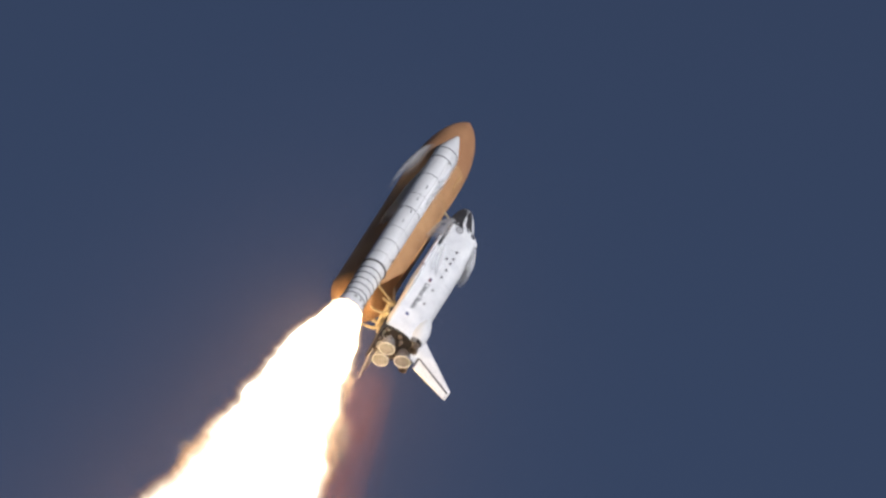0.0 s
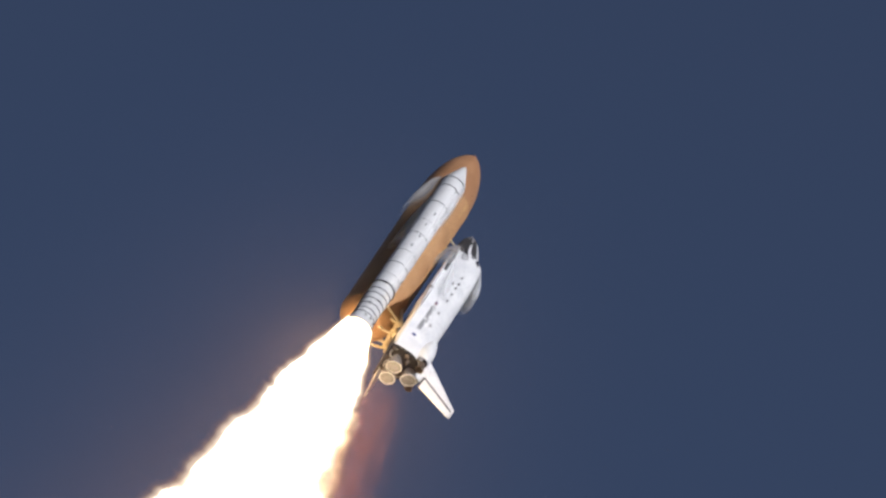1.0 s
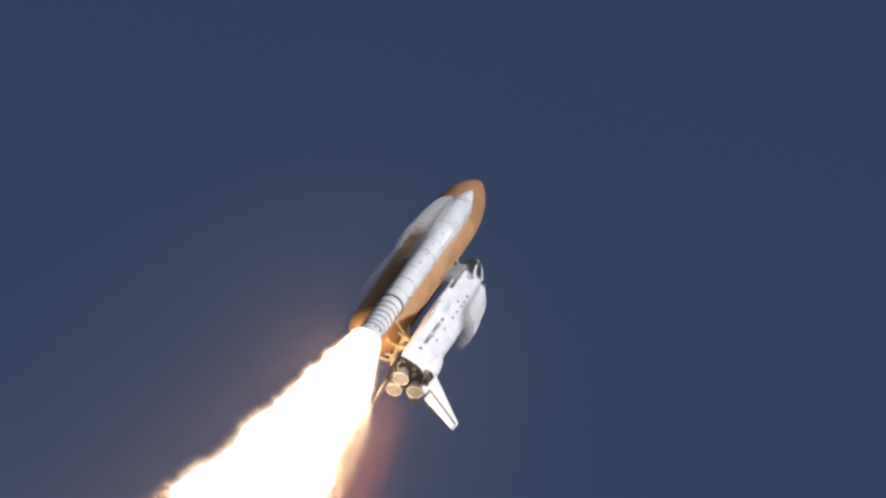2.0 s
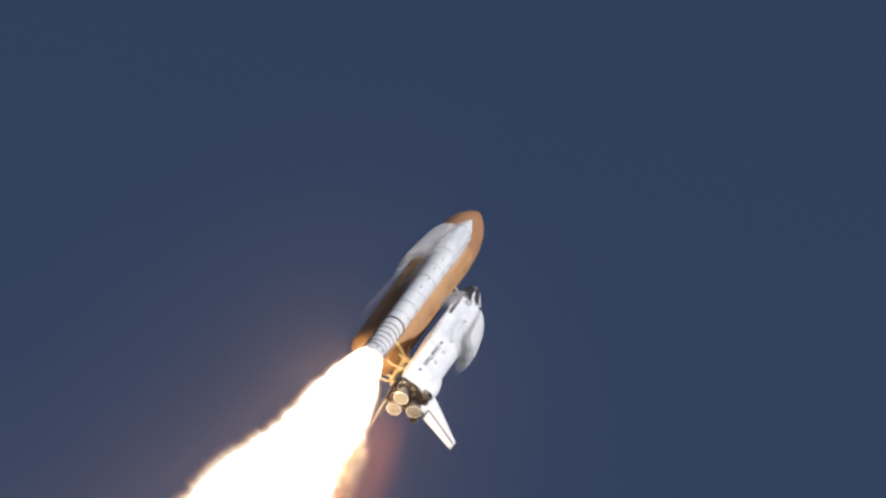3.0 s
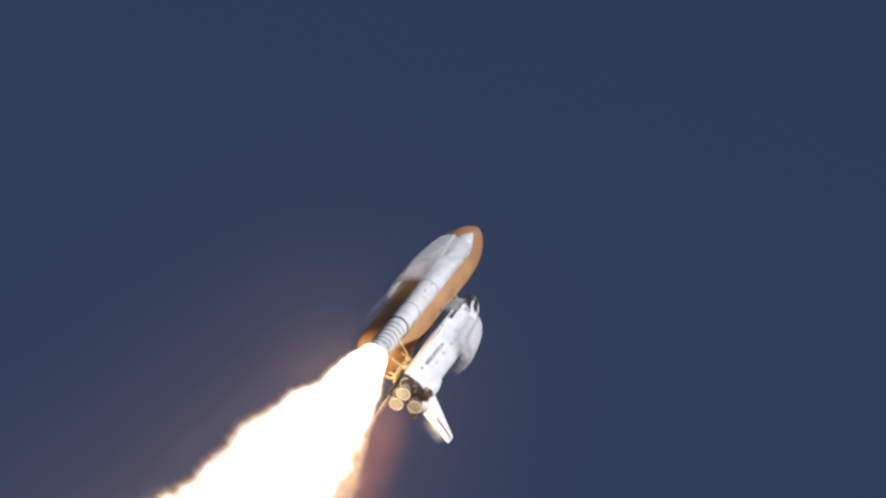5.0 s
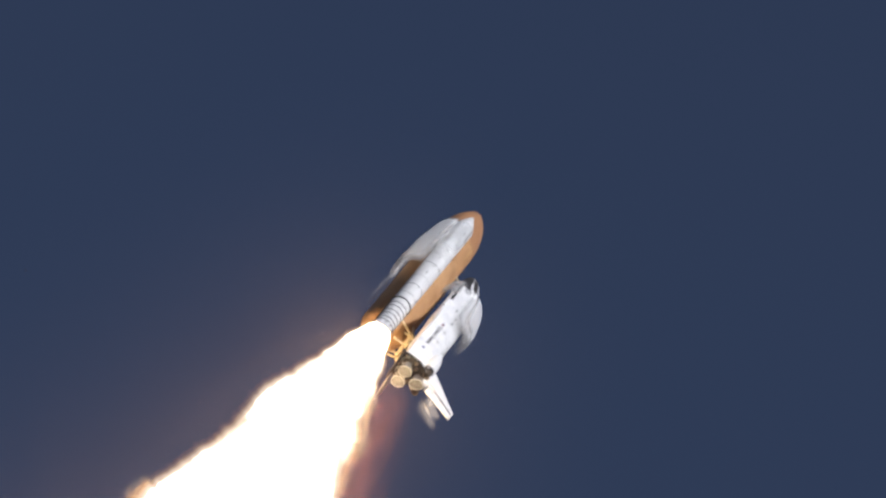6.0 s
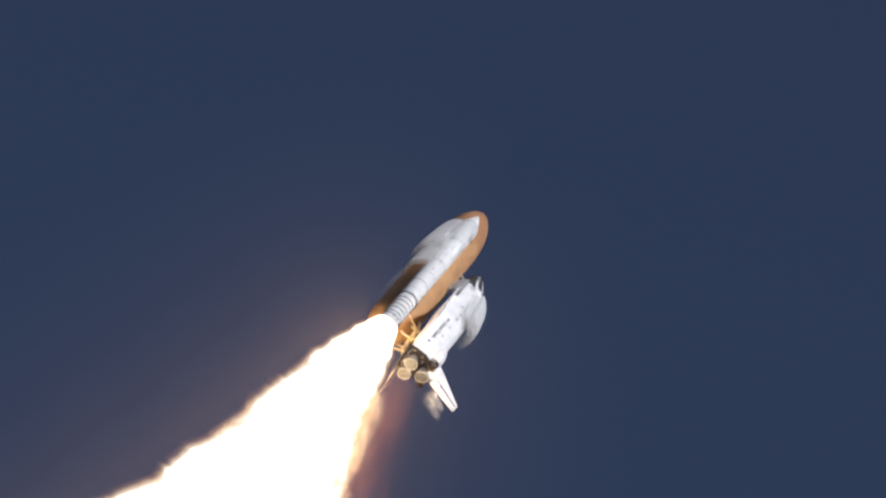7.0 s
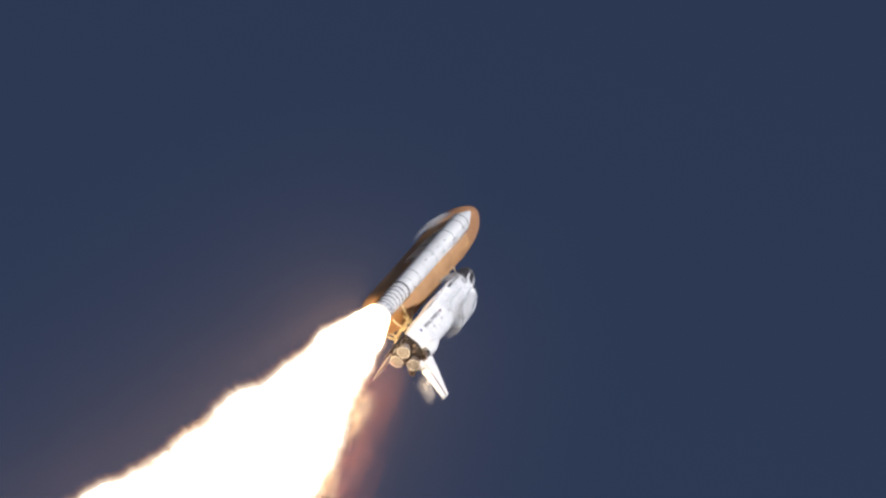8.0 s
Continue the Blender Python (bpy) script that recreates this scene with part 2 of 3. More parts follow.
# ---------------------------------------------------------------- booster
def build_booster():
    root = thing("rocket_booster", "white solid rocket booster with dark joint bands, strapped beside the tank", "rocket booster", "pair of rocket boosters")

    def sb(x):
        return st(x + 543)
    R = 1.855
    part("nose_cone", lathe([(sb(200), 0.0), (sb(202), 0.14), (sb(210), 0.28), (sb(262), 0.80), (sb(385), R + 0.02), (sb(395), R + 0.02)], 48), BOOSTER_WHITE, root)
    part("motor_case", lathe([(sb(395), R)] + [(sb(x), R) for x in range(450, 1837, 60)] + [(sb(1837), R)], 48), BOOSTER_WHITE, root)
    part("aft_skirt", lathe([(sb(1830), R + 0.02), (sb(1850), R + 0.03), (sb(1925), 2.62), (sb(1932), 2.64), (sb(1932), 2.45), (sb(1860), 1.7)], 48, caps=False), BOOSTER_WHITE, root)
    part("nozzle", lathe([(sb(1860), 0.95), (sb(1905), 1.5), (sb(1985), 1.93), (sb(1985), 1.85), (sb(1905), 1.42), (sb(1860), 0.85)], 40, caps=False), TILE_GREY, root)

    def band(x, w, h, mat, name):
        part(name, lathe([(sb(x - w), R - 0.02), (sb(x - w), R + h), (sb(x + w), R + h), (sb(x + w), R - 0.02)], 48), mat, root)
    for x in (400, 483):
        band(x, 3.5, 0.03, JOINT, "joint_band")
    for x in (660, 985, 1300):
        band(x, 2.5, 0.025, JOINT, "joint_band")
    band(1511, 4.0, 0.2, JOINT, "attach_ring")
    for x in (1578, 1628, 1682, 1732, 1784, 1822):
        band(x, 1.9, 0.10, JOINT, "stiffener_ring")
    for x in (851, 1171, 1420):
        band(x, 1.2, 0.02, TILE_GREY, "joint_band")

    def plate(x, a, size, mat, name, out=0.0):
        m = pose(0, 0, 0, a) @ pose(sb(x), 0, R + out)
        part(name, block(size, m, 0.02), mat, root)
    # cable tunnel down the side, and small dark covers
    plate(1000, -62, (26.0, 0.25, 0.14), BOOSTER_WHITE, "cable_tunnel", 0.03)
    for x, a in ((770, -84), (890, -92), (1010, -86), (1110, -93)):
        plate(x, a, (0.75, 0.13, 0.05), INK, "cover_plate")
    for x, a in ((500, -60), (520, -20), (1390, -20), (1845, -30), (1845, -60), (1845, -90)):
        plate(x, a, (0.5, 0.3, 0.22), TILE_GREY, "separation_motor")
    return root


# ---------------------------------------------------------------- orbiter
def ox(x):
    return (659 - x) * 0.0254


def oz(z):
    return (z - 400) * 0.0254


# station, half width, bottom, top, widest height
HULL = [(238.5, 0.03, 338, 341, 339.5), (243, 0.36, 326, 353, 339), (256, 0.68, 313, 369, 338), (280, 1.02, 300, 386, 338), (315, 1.36, 289, 405, 342),
        (360, 1.72, 280, 424, 346), (405, 2.04, 275, 441, 352), (440, 2.28, 272, 456, 358), (462, 2.42, 271, 478, 368), (482, 2.50, 270, 494, 378),
        (520, 2.62, 269, 503, 392), (582, 2.66, 268, 505, 400), (700, 2.66, 268, 505, 400), (950, 2.66, 268, 505, 400), (1307, 2.66, 268, 505, 400),
        (1340, 2.80, 268, 507, 395), (1420, 3.05, 268, 508, 390), (1500, 3.10, 272, 500, 390)]


def hull_at(x):
    for a, b in zip(HULL, HULL[1:]):
        if a[0] <= x <= b[0]:
            f = (x - a[0]) / (b[0] - a[0])
            return [p + (q - p) * f for p, q in zip(a[1:], b[1:])]


def hull_ring(x, n=64, grow=0.0):
    w, zb, zt, zc = hull_at(x)
    pts = []
    for i in range(n):
        a = 2 * math.pi * i / n
        c, s = math.cos(a), math.sin(a)
        e = 2 / 2.15 if s >= 0 else 2 / 5.0
        y = (w + grow) * math.copysign(abs(c) ** e, c)
        h = (oz(zt) - oz(zc) + grow) if s >= 0 else (oz(zc) - oz(zb) + grow)
        pts.append(Vector((ox(x), y, oz(zc) + h * math.copysign(abs(s) ** e, s))))
    return pts


def hull_patch(x0, x1, a0, a1, nx, na, out=0.02):
    """A sheet that lies on the hull between two stations and two angles round it (degrees, 0 = left, 90 = top)."""
    bm = bmesh.new()

    def at(x, a, g):
        w, zb, zt, zc = hull_at(x)
        c, s = math.cos(radians(a)), math.sin(radians(a))
        e = 2 / 2.15 if s >= 0 else 2 / 5.0
        h = (oz(zt) - oz(zc) + g) if s >= 0 else (oz(zc) - oz(zb) + g)
        return Vector((ox(x), (w + g) * math.copysign(abs(c) ** e, c), oz(zc) + h * math.copysign(abs(s) ** e, s)))
    rings = []
    for i in range(nx + 1):
        x = x0 + (x1 - x0) * i / nx
        top = [at(x, a0 + (a1 - a0) * k / na, out) for k in range(na + 1)]
        low = [at(x, a0 + (a1 - a0) * k / na, -0.05) for k in reversed(range(na + 1))]
        rings.append(top + low)
    return skin(bm, rings)


def airfoil(chord_le, chord_te, thick, place, n=14):
    """A closed section: place(x station, offset) gives the point."""
    pts = []
    for i in range(n):
        s = (1 - math.cos(math.pi * i / (n - 1))) / 2
        pts.append((s, 0.5 * thick * (2.6 * math.sqrt(max(s, 0)) * (1 - s) + 0.06 * s)))
    ring = [place(chord_le + (chord_te - chord_le) * s, h) for s, h in pts]
    ring += [place(chord_le + (chord_te - chord_le) * s, -h) for s, h in reversed(pts[1:-1])]
    return ring


def build_orbiter():
    root = thing("orbiter", "white winged orbiter with black heat tiles, riding on the tank", "space shuttle")
    xs = sorted({h[0] for h in HULL} | set(np.linspace(600, 1300, 12)))
    rings = [hull_ring(x) for x in xs]
    n = len(rings[0])
    up, low = bmesh.new(), bmesh.new()
    # white above, black heat shield below
    for keep, edge in (([r for x, r in zip(xs, rings) if x <= 700], 4), ([r for x, r in zip(xs, rings) if x >= 700], 8)):
        skin(up, [[r[i % n] for i in range(-edge, n // 2 + edge + 1)] for r in keep], closed=False, caps=False)
        skin(low, [[r[i % n] for i in range(n // 2 + edge, n - edge + 1)] for r in keep], closed=False, caps=False)
    part("fuselage", up, TILE_WHITE, root)
    part("heat_shield", low, TILE_BLACK, root, "black tiled belly")
    # black flanks of the nose, windows and hatch
    for a0, a1 in ((-66, 38), (142, 246)):
        part("nose_tiles", hull_patch(246, 486, a0, a1, 16, 8, 0.015), TILE_BLACK, root, "black tiles beside the nose")
    for a0, a1, x0, x1 in ((47, 64, 446, 474), (66, 88, 442, 468), (92, 114, 442, 468), (116, 133, 446, 474), (24, 40, 476, 502), (140, 156, 476, 502)):
        part("cockpit_window", hull_patch(x0, x1, a0, a1, 3, 3, 0.035), GLASS_DARK, root, "dark cockpit window")
    for a0, a1 in ((20, 23.5), (41, 46), (64.5, 65.5)):
        part("window_frame", hull_patch(470, 500, a0, a1, 3, 2, 0.06), TILE_WHITE, root)
    for a0, a1, x0, x1 in ((60, 68, 508, 522), (112, 120, 508, 522)):
        part("overhead_window", hull_patch(x0, x1, a0, a1, 2, 2, 0.03), GLASS_DARK, root)

    def on_side(x, z, size, mat, name, out=0.0, bevel=0.02, turn=0):
        """A small plate on the left flank."""
        w, zb, zt, zc = hull_at(x)
        h = min(0.999, max(0.0, (oz(z) - oz(zc)) / (oz(zt) - oz(zc))))
        y = w * (1 - h ** 2.15) ** (1 / 2.15) if z > zc else w * (1 - ((zc - z) / (zc - zb)) ** 5) ** 0.2
        return part(name, block(size, pose(ox(x), y + out, oz(z), 0, turn), bevel), mat, root)
    disc = lathe([(0.05, 0.02), (0.05, 0.58), (-0.1, 0.6)], 28, m=pose(ox(517), 2.6, oz(358)) @ pose(0, 0, 0, 0, 0, 90))
    hatch = part("crew_hatch", disc, JOINT, root, "round hatch with a dark rim")
    part("hatch_cover", lathe([(0.09, 0.02), (0.09, 0.40), (-0.05, 0.42)], 28, m=pose(ox(517), 2.6, oz(358)) @ pose(0, 0, 0, 0, 0, 90)), TILE_WHITE, hatch)
    part("hatch_window", lathe([(0.12, 0.02), (0.12, 0.14), (0, 0.15)], 20, m=pose(ox(517), 2.6, oz(358)) @ pose(0, 0, 0, 0, 0, 90)), GLASS_DARK, hatch)
    for x, z in ((689, 414), (750, 419), (793, 417), (859, 417), (927, 416), (775, 384), (1060, 414), (1190, 414)):
        on_side(x, z, (0.5, 0.1, 0.32), TILE_GREY if x > 1000 else JOINT, "vent_port")
    # cargo doors: a seam along the flank and hinge gaps across
    for x in (590, 770, 950, 1130, 1300):
        part("door_seam", hull_patch(x, x + 2.5, 12, 168, 1, 24, 0.012), SEAM, root)
    part("door_seam", hull_patch(590, 1300, 88.9, 91.1, 8, 1, 0.012), SEAM, root)
    # markings
    flag = on_side(997, 370, (0.8, 0.03, 0.42), MARK_RED, "flag", 0.02, 0)
    part("flag_stripe", block((0.8, 0.03, 0.07), pose(ox(997), 2.672, oz(371)), 0), TILE_WHITE, flag)
    part("flag_canton", block((0.4, 0.03, 0.24), pose(ox(989), 2.685, oz(373.5)), 0), MARK_BLUE, flag)
    part("round_badge", lathe([(0.03, 0.02), (0.03, 0.32), (-0.05, 0.32)], 28, m=pose(ox(1338), 2.79, oz(362)) @ pose(0, 0, 0, 0, 0, 90)), MARK_BLUE, root, "dark blue round badge")
    words = bpy.data.curves.new("words", "FONT")
    words.offset = 0.02
    words.body, words.size, words.extrude, words.align_x = "United States", 1.12, 0.012, "LEFT"
    tmp = new("words", words)
    bpy.context.view_layer.update()
    me = bpy.data.meshes.new_from_object(tmp.evaluated_get(bpy.context.evaluated_depsgraph_get()))
    bpy.data.objects.remove(tmp)
    me.transform(Matrix(((-1, 0, 0, ox(1032)), (0, 0, 1, 2.672), (0, 1, 0, oz(356)), (0, 0, 0, 1))))
    me.materials.clear()
    me.materials.append(INK)
    lettering = new("lettering", me)
    lettering.parent = root
    tagged(lettering, "black painted words on the flank")
    part("nose_cap", lathe([(ox(236.5), 0.0), (ox(239), 0.2), (ox(246), 0.48), (ox(262), 0.72)], 32, m=pose(0, 0, oz(339))), TILE_GREY, root, "grey carbon nose cap")
    bm = bmesh.new()
    part("base_plate", skin(bm, [hull_ring(1500), [p * 1 + Vector((-0.25, 0, 0)) for p in hull_ring(1500, grow=-0.15)]]), TILE_BLACK, root)

    for side in (1, -1):
        # wing with its strake
        secs = [(2.2, 560, 1395, 0.55), (2.7, 590, 1395, 0.55), (3.4, 720, 1392, 0.6), (4.3, 900, 1390, 0.75), (5.0, 1000, 1388, 0.85),
                (6.2, 1060, 1386, 0.85), (8.0, 1128, 1378, 0.75), (10.0, 1205, 1370, 0.6), (11.5, 1262, 1362, 0.5), (11.9, 1290, 1360, 0.35)]

        def place(y, rise):
            return lambda x, h: Vector((ox(x), side * y, oz(282) + rise + h))
        rg = [airfoil(le, te, th, place(y, 0.06 * (y - 2.7))) for y, le, te, th in secs]
        wing = part("wing", skin(bmesh.new(), rg), TILE_WHITE, root)
        lead = [Vector((ox(le - 4), side * y, oz(282) + 0.06 * (y - 2.7))) for y, le, te, th in secs[4:]]
        part("leading_edge", tube(lead, 0.15, 12), EDGE_GREY, wing, "grey carbon leading edge")
        for y0, y1, t0, t1 in ((3.0, 6.9, 1506, 1480), (7.05, 11.75, 1478, 1428)):
            def el(y, te, th):
                return airfoil(1398 - 2 * (y - 3), te, th, lambda x, h: place(y, 0.06 * (y - 2.7) - 0.02)(x, h) + Vector((0, 0, (x - 1398) * 0.0254 * 0.13)), 8)
            part("elevon", skin(bmesh.new(), [el(y0, t0, 0.5), el(y1, t1, 0.32)]), TILE_WHITE, wing)
        # pod with its manoeuvring engine
        prof = [(ox(1255), 0.05), (ox(1275), 0.5), (ox(1310), 0.85), (ox(1360), 1.15), (ox(1410), 1.28), (ox(1455), 1.22), (ox(1480), 1.0)]
        pod = part("engine_pod", lathe(prof, 32, m=pose(0, side * 2.05, oz(492))), TILE_WHITE, root)
        part("pod_nozzle", lathe([(ox(1472), 0.25), (ox(1486), 0.36), (ox(1518), 0.54), (ox(1556), 0.66), (ox(1556), 0.61), (ox(1518), 0.49), (ox(1486), 0.3)], 24, caps=False,
                                 m=pose(0, side * 2.2, oz(506))), METAL_DARK, pod)
        part("pod_end", lathe([(ox(1476), 1.02), (ox(1484), 1.0), (ox(1490), 0.75), (ox(1490), 0.02)], 28, m=pose(0, side * 2.05, oz(492))), TILE_BLACK, pod)
        part("thruster_block", block((1.0, 0.5, 0.8), pose(ox(1500), side * 2.9, oz(478)), 0.08), TILE_GREY, pod)

    # fin
    def fin(z, le, te, th):
        return airfoil(le, te, th, lambda x, h: Vector((ox(x), h, oz(z))), 12)
    tail = part("tail_fin", skin(bmesh.new(), [fin(495, 1310, 1530, 0.65), fin(560, 1370, 1548, 0.6), fin(808, 1594, 1640, 0.34), fin(814, 1604, 1640, 0.25)]), TILE_WHITE, root)

    def rud(z, le, te, th):
        return [Vector((ox(le), th / 2, oz(z))), Vector((ox(te), 0.09, oz(z))), Vector((ox(te), -0.09, oz(z))), Vector((ox(le), -th / 2, oz(z)))]
    part("rudder", skin(bmesh.new(), [rud(560, 1510, 1588, 0.5), rud(800, 1636, 1680, 0.3)]), TILE_WHITE, tail)
    part("tip_cap", skin(bmesh.new(), [rud(803, 1632, 1680, 0.3), rud(813, 1640, 1680, 0.24)]), TILE_WHITE, tail)
    part("hinge_gap", skin(bmesh.new(), [rud(556, 1497, 1511, 0.58), rud(804, 1623, 1637, 0.40)]), JOINT, tail)

    part("hinge_gap", skin(bmesh.new(), [rud(548, 1500, 1586, 0.50), rud(560, 1506, 1588, 0.54)]), JOINT, tail)

    # clutter on the engine bay
    for y, z, r, d in ((0.0, 300, 0.35, 0.9), (2.3, 400, 0.4, 0.7), (-2.3, 400, 0.4, 0.7), (1.5, 420, 0.3, 1.2), (-1.5, 420, 0.3, 1.2), (2.4, 310, 0.3, 0.8), (-2.4, 310, 0.3, 0.8), (0.0, 385, 0.45, 1.0)):
        part("bay_fitting", lathe([(ox(1495), r * 0.8), (ox(1495) - d * 0.4, r), (ox(1495) - d, r * 0.7), (ox(1495) - d - 0.05, r * 0.2)], 14, m=pose(0, y, oz(z))), METAL_DARK, root)
    # three main engines
    for y, z, x, tilt in ((0, 443, 1445, 16), (1.35, 342.6, 1468, 10), (-1.35, 342.6, 1468, 10)):
        m = pose(ox(x), y, oz(z), 0, tilt, 0)
        bell = [(-0.9, 0.26), (-1.05, 0.24), (-1.4, 0.45), (-1.9, 0.72), (-2.5, 0.93), (-3.1, 1.07), (-3.75, 1.20)]
        eng = part("main_engine", lathe(bell + [(-3.75, 1.14)] + [(a, b - 0.05) for a, b in reversed(bell[1:-1])], 40, caps=False, m=m), BELL_METAL, root, "ribbed metal engine bell")
        part("power_head", lathe([(0.5, 0.3), (0.4, 0.7), (-0.3, 0.85), (-0.7, 0.62), (-1.0, 0.3)], 24, m=m), METAL_DARK, eng)
        for a in (-1.75, -2.3, -2.85, -3.35, -3.72):
            r = np.interp(-a, [-b[0] for b in bell], [b[1] for b in bell])
            part("hoop", lathe([(a + 0.05, r), (a + 0.04, r + 0.08), (a - 0.04, r + 0.08), (a - 0.05, r)], 32, m=m), BELL_METAL, eng)
        part("shield_ring", lathe([(-0.7, 1.12), (-0.7, 1.32), (-1.0, 1.30), (-1.0, 1.10)], 32, caps=False, m=m), RIM_METAL, eng, "pale ring round the engine dome")
        part("shield_dome", lathe([(0.0, 1.45), (-0.35, 1.38), (-0.75, 1.15), (-0.9, 0.8)], 32, caps=False, m=m), METAL_DARK, eng)
        part("exit_rim", lathe([(-3.66, 1.17), (-3.66, 1.27), (-3.80, 1.27), (-3.80, 1.13), (-3.7, 1.12)], 36, caps=False, m=m), RIM_METAL, eng)
        part("bell_lining", lathe([(-3.7, 1.13), (-3.1, 1.0), (-2.5, 0.86), (-1.9, 0.65), (-1.5, 0.42), (-1.45, 0.02)], 32, caps=False, m=m), BELL_LINING, eng)
    part("body_flap", skin(bmesh.new(), [airfoil(1500, 1600, 0.4, lambda x, h, y=y: Vector((ox(x), y, oz(284) + h))) for y in (-3.1, 3.1)]), TILE_BLACK, root)
    return root


# ---------------------------------------------------------------- exhaust
def plume_mesh(seed, length=210.0, n=88):
    """Rings of a billowing jet along -x that widens from the nozzle: (ring centre, direction, radius)."""
    rings, d, k = [], 0.0, Vector((seed * 17.3, seed * 3.1, seed))
    while d < length:
        base = 2.35 + 0.143 * d + 0.45 * (1 - math.exp(-d / 4))
        f, amp = 0.17 / (1 + d / 110), (0.10 + 0.07 * d / (1 + d / 90)) * min(1, d / 6)
        ring = []
        for i in range(n):
            a = 2 * math.pi * i / n
            way = Vector((0, math.cos(a), math.sin(a)))
            p = Vector((-d * f, way.y * base * f, way.z * base * f)) + k
            lump = 1.3 * noise.noise(p * 0.7) + 0.35 - 1.1 * abs(noise.noise(p * 1.3)) + 0.55 * (0.4 - 1.6 * abs(noise.noise(p * 2.9))) + 0.28 * (0.3 - 1.2 * abs(noise.noise(p * 5.5)))
            ring.append((d, way, base + amp * lump))
        rings.append(ring)
        d += 0.30 + 0.014 * d
    return rings


def plume_layer(rings, grow):
    return skin(bmesh.new(), [[Vector((-d, 0, 0)) + way * (r + grow * (0.42 + 0.020 * min(d, 40))) for d, way, r in ring] for ring in rings])


def build_plume(y):
    root = thing("exhaust_plume", "blinding white and yellow booster flame with billowing edges", "flame", "pair of booster flames")
    root["offset"] = (st(1932 + 543), y, 0)
    rings = plume_mesh(1.0 if y > 0 else 2.0)
    # the first metres burn hardest
    part("flame_throat", plume_layer([g for g in rings if g[0][0] < 7], 0.06), FLAME_THROAT, root, smooth=180)
    part("flame_core", plume_layer(rings, 0.0), FLAME_CORE, root, smooth=180)
    for grow, mat in FLAME_LAYERS:
        part(mat.name.split(".")[0], plume_layer(rings, grow), mat, root, smooth=180)
    return root


def cover_mesh(name, rings, covers, mat, parent):
    """Open sheets of mist, one for each list of rings, each point with its own cover."""
    verts, faces, vals = [], [], []
    for ring_set, cov_set in zip(rings, covers):
        o, n = len(verts), len(ring_set[0])
        for ring, cov in zip(ring_set, cov_set):
            verts += [tuple(p) for p in ring]
            vals += cov
        for a in range(len(ring_set) - 1):
            for i in range(n - 1):
                q = o + a * n + i
                faces.append((q, q + 1, q + n + 1, q + n))
    me = bpy.data.meshes.new(name)
    me.from_pydata(verts, [], faces)
    me.attributes.new("cover", "FLOAT", "POINT").data.foreach_set("value", vals)
    for f in me.polygons:
        f.use_smooth = True
    me.materials.append(mat)
    ob = new(name, me)
    ob.parent = parent
    return ob


def fade(s, a, b):
    """0 at the ends of 0..1, 1 between, over the shares a and b."""
    x = min(1, s / a, (1 - s) / b)
    return max(0, x * x * (3 - 2 * x))


def puff_mesh(seed, layers=6, rough=1.0):
    """A lumpy ball of smoke or mist about 1 m in radius, thin outside and thick within."""
    rings, covers = [], []
    for q in range(layers):
        rad, rs, cs = 0.42 + 0.62 * q / (layers - 1), [], []
        for i in range(15):
            th = math.pi * i / 14
            row = []
            for j in range(25):
                ph = 2 * math.pi * j / 24
                v = Vector((math.cos(th), math.sin(th) * math.cos(ph), math.sin(th) * math.sin(ph)))
                lump = 0.8 - 0.9 * abs(noise.noise(v * 1.5 + Vector((seed * 9.1, 0, 0)))) + 0.2 * noise.noise(v * 3.5 + Vector((0, seed * 5, 0)))
                row.append(v * rad * (0.88 + rough * (0.7 * lump - 0.38)))
            rs.append(row)
            cs.append([0.12 + 0.7 * (1 - q / (layers - 1)) ** 1.4] * 25)
        rings.append(rs)
        covers.append(cs)
    return rings, covers


def build_smoke():
    """Puffs that break out of the flame's skin and fall behind."""
    root = thing("exhaust_smoke", "cream and tan smoke puffs rolling along the flame's edge", "smoke", kind="stuff")
    rng = random.Random(5)
    shapes = []
    for k in range(6):
        ob = cover_mesh("smoke_puff", *puff_mesh(k + 1), SMOKE, root)
        shapes.append(ob)
    made = []
    x0, lean = st(1915 + 543), math.tan(radians(1.4))
    count = 320
    for k in range(count):
        ob = shapes[k] if k < len(shapes) else new("smoke_puff", shapes[k % len(shapes)].data)
        ob.parent = root
        # most puffs show along the edge that faces the orbiter, the rest all round
        ang = radians(rng.gauss(102, 20) if k % 4 else rng.uniform(205, 285))
        begin = -2.0 + 9.6 * k / count + rng.uniform(-0.2, 0.2)
        span = rng.uniform(1.8, 2.8)
        size = rng.uniform(1.6, 3.0) if k % 4 else rng.uniform(2.2, 3.8)
        ob.scale = (size * 1.9, size, size)
        d0 = rng.uniform(7, 15) if k % 4 else rng.uniform(18, 28)
        reach = rng.uniform(0.98, 1.2) if k % 4 else rng.uniform(0.88, 1.0)
        rows = []
        for s in (0.0, 0.12, 0.25, 0.5, 0.75, 1.0):
            d = d0 + 110 * s ** 1.3
            rr = 2.35 + 0.143 * d + 0.9
            share = 0.25 + (reach - 0.25) * min(1, s * (5 if k % 4 else 2.6)) ** 0.7
            p = Vector((x0 - d, 6.363 + math.cos(ang) * rr * share, lean * d + math.sin(ang) * rr * share))
            rows.append((begin + span * s, pose(*p, 40 * s + 60 * k, 30 * s, 70 * s)))
        keyed = [r for r in rows if 0.02 < r[0] < 7.98]
        first = next((m for t, m in reversed(rows) if t <= 0.02), rows[0][1])
        last = next((m for t, m in rows if t >= 7.98), rows[-1][1])
        made.append((ob, [(0.0, first)] + keyed + [(8.0, last)]))
    return root, made


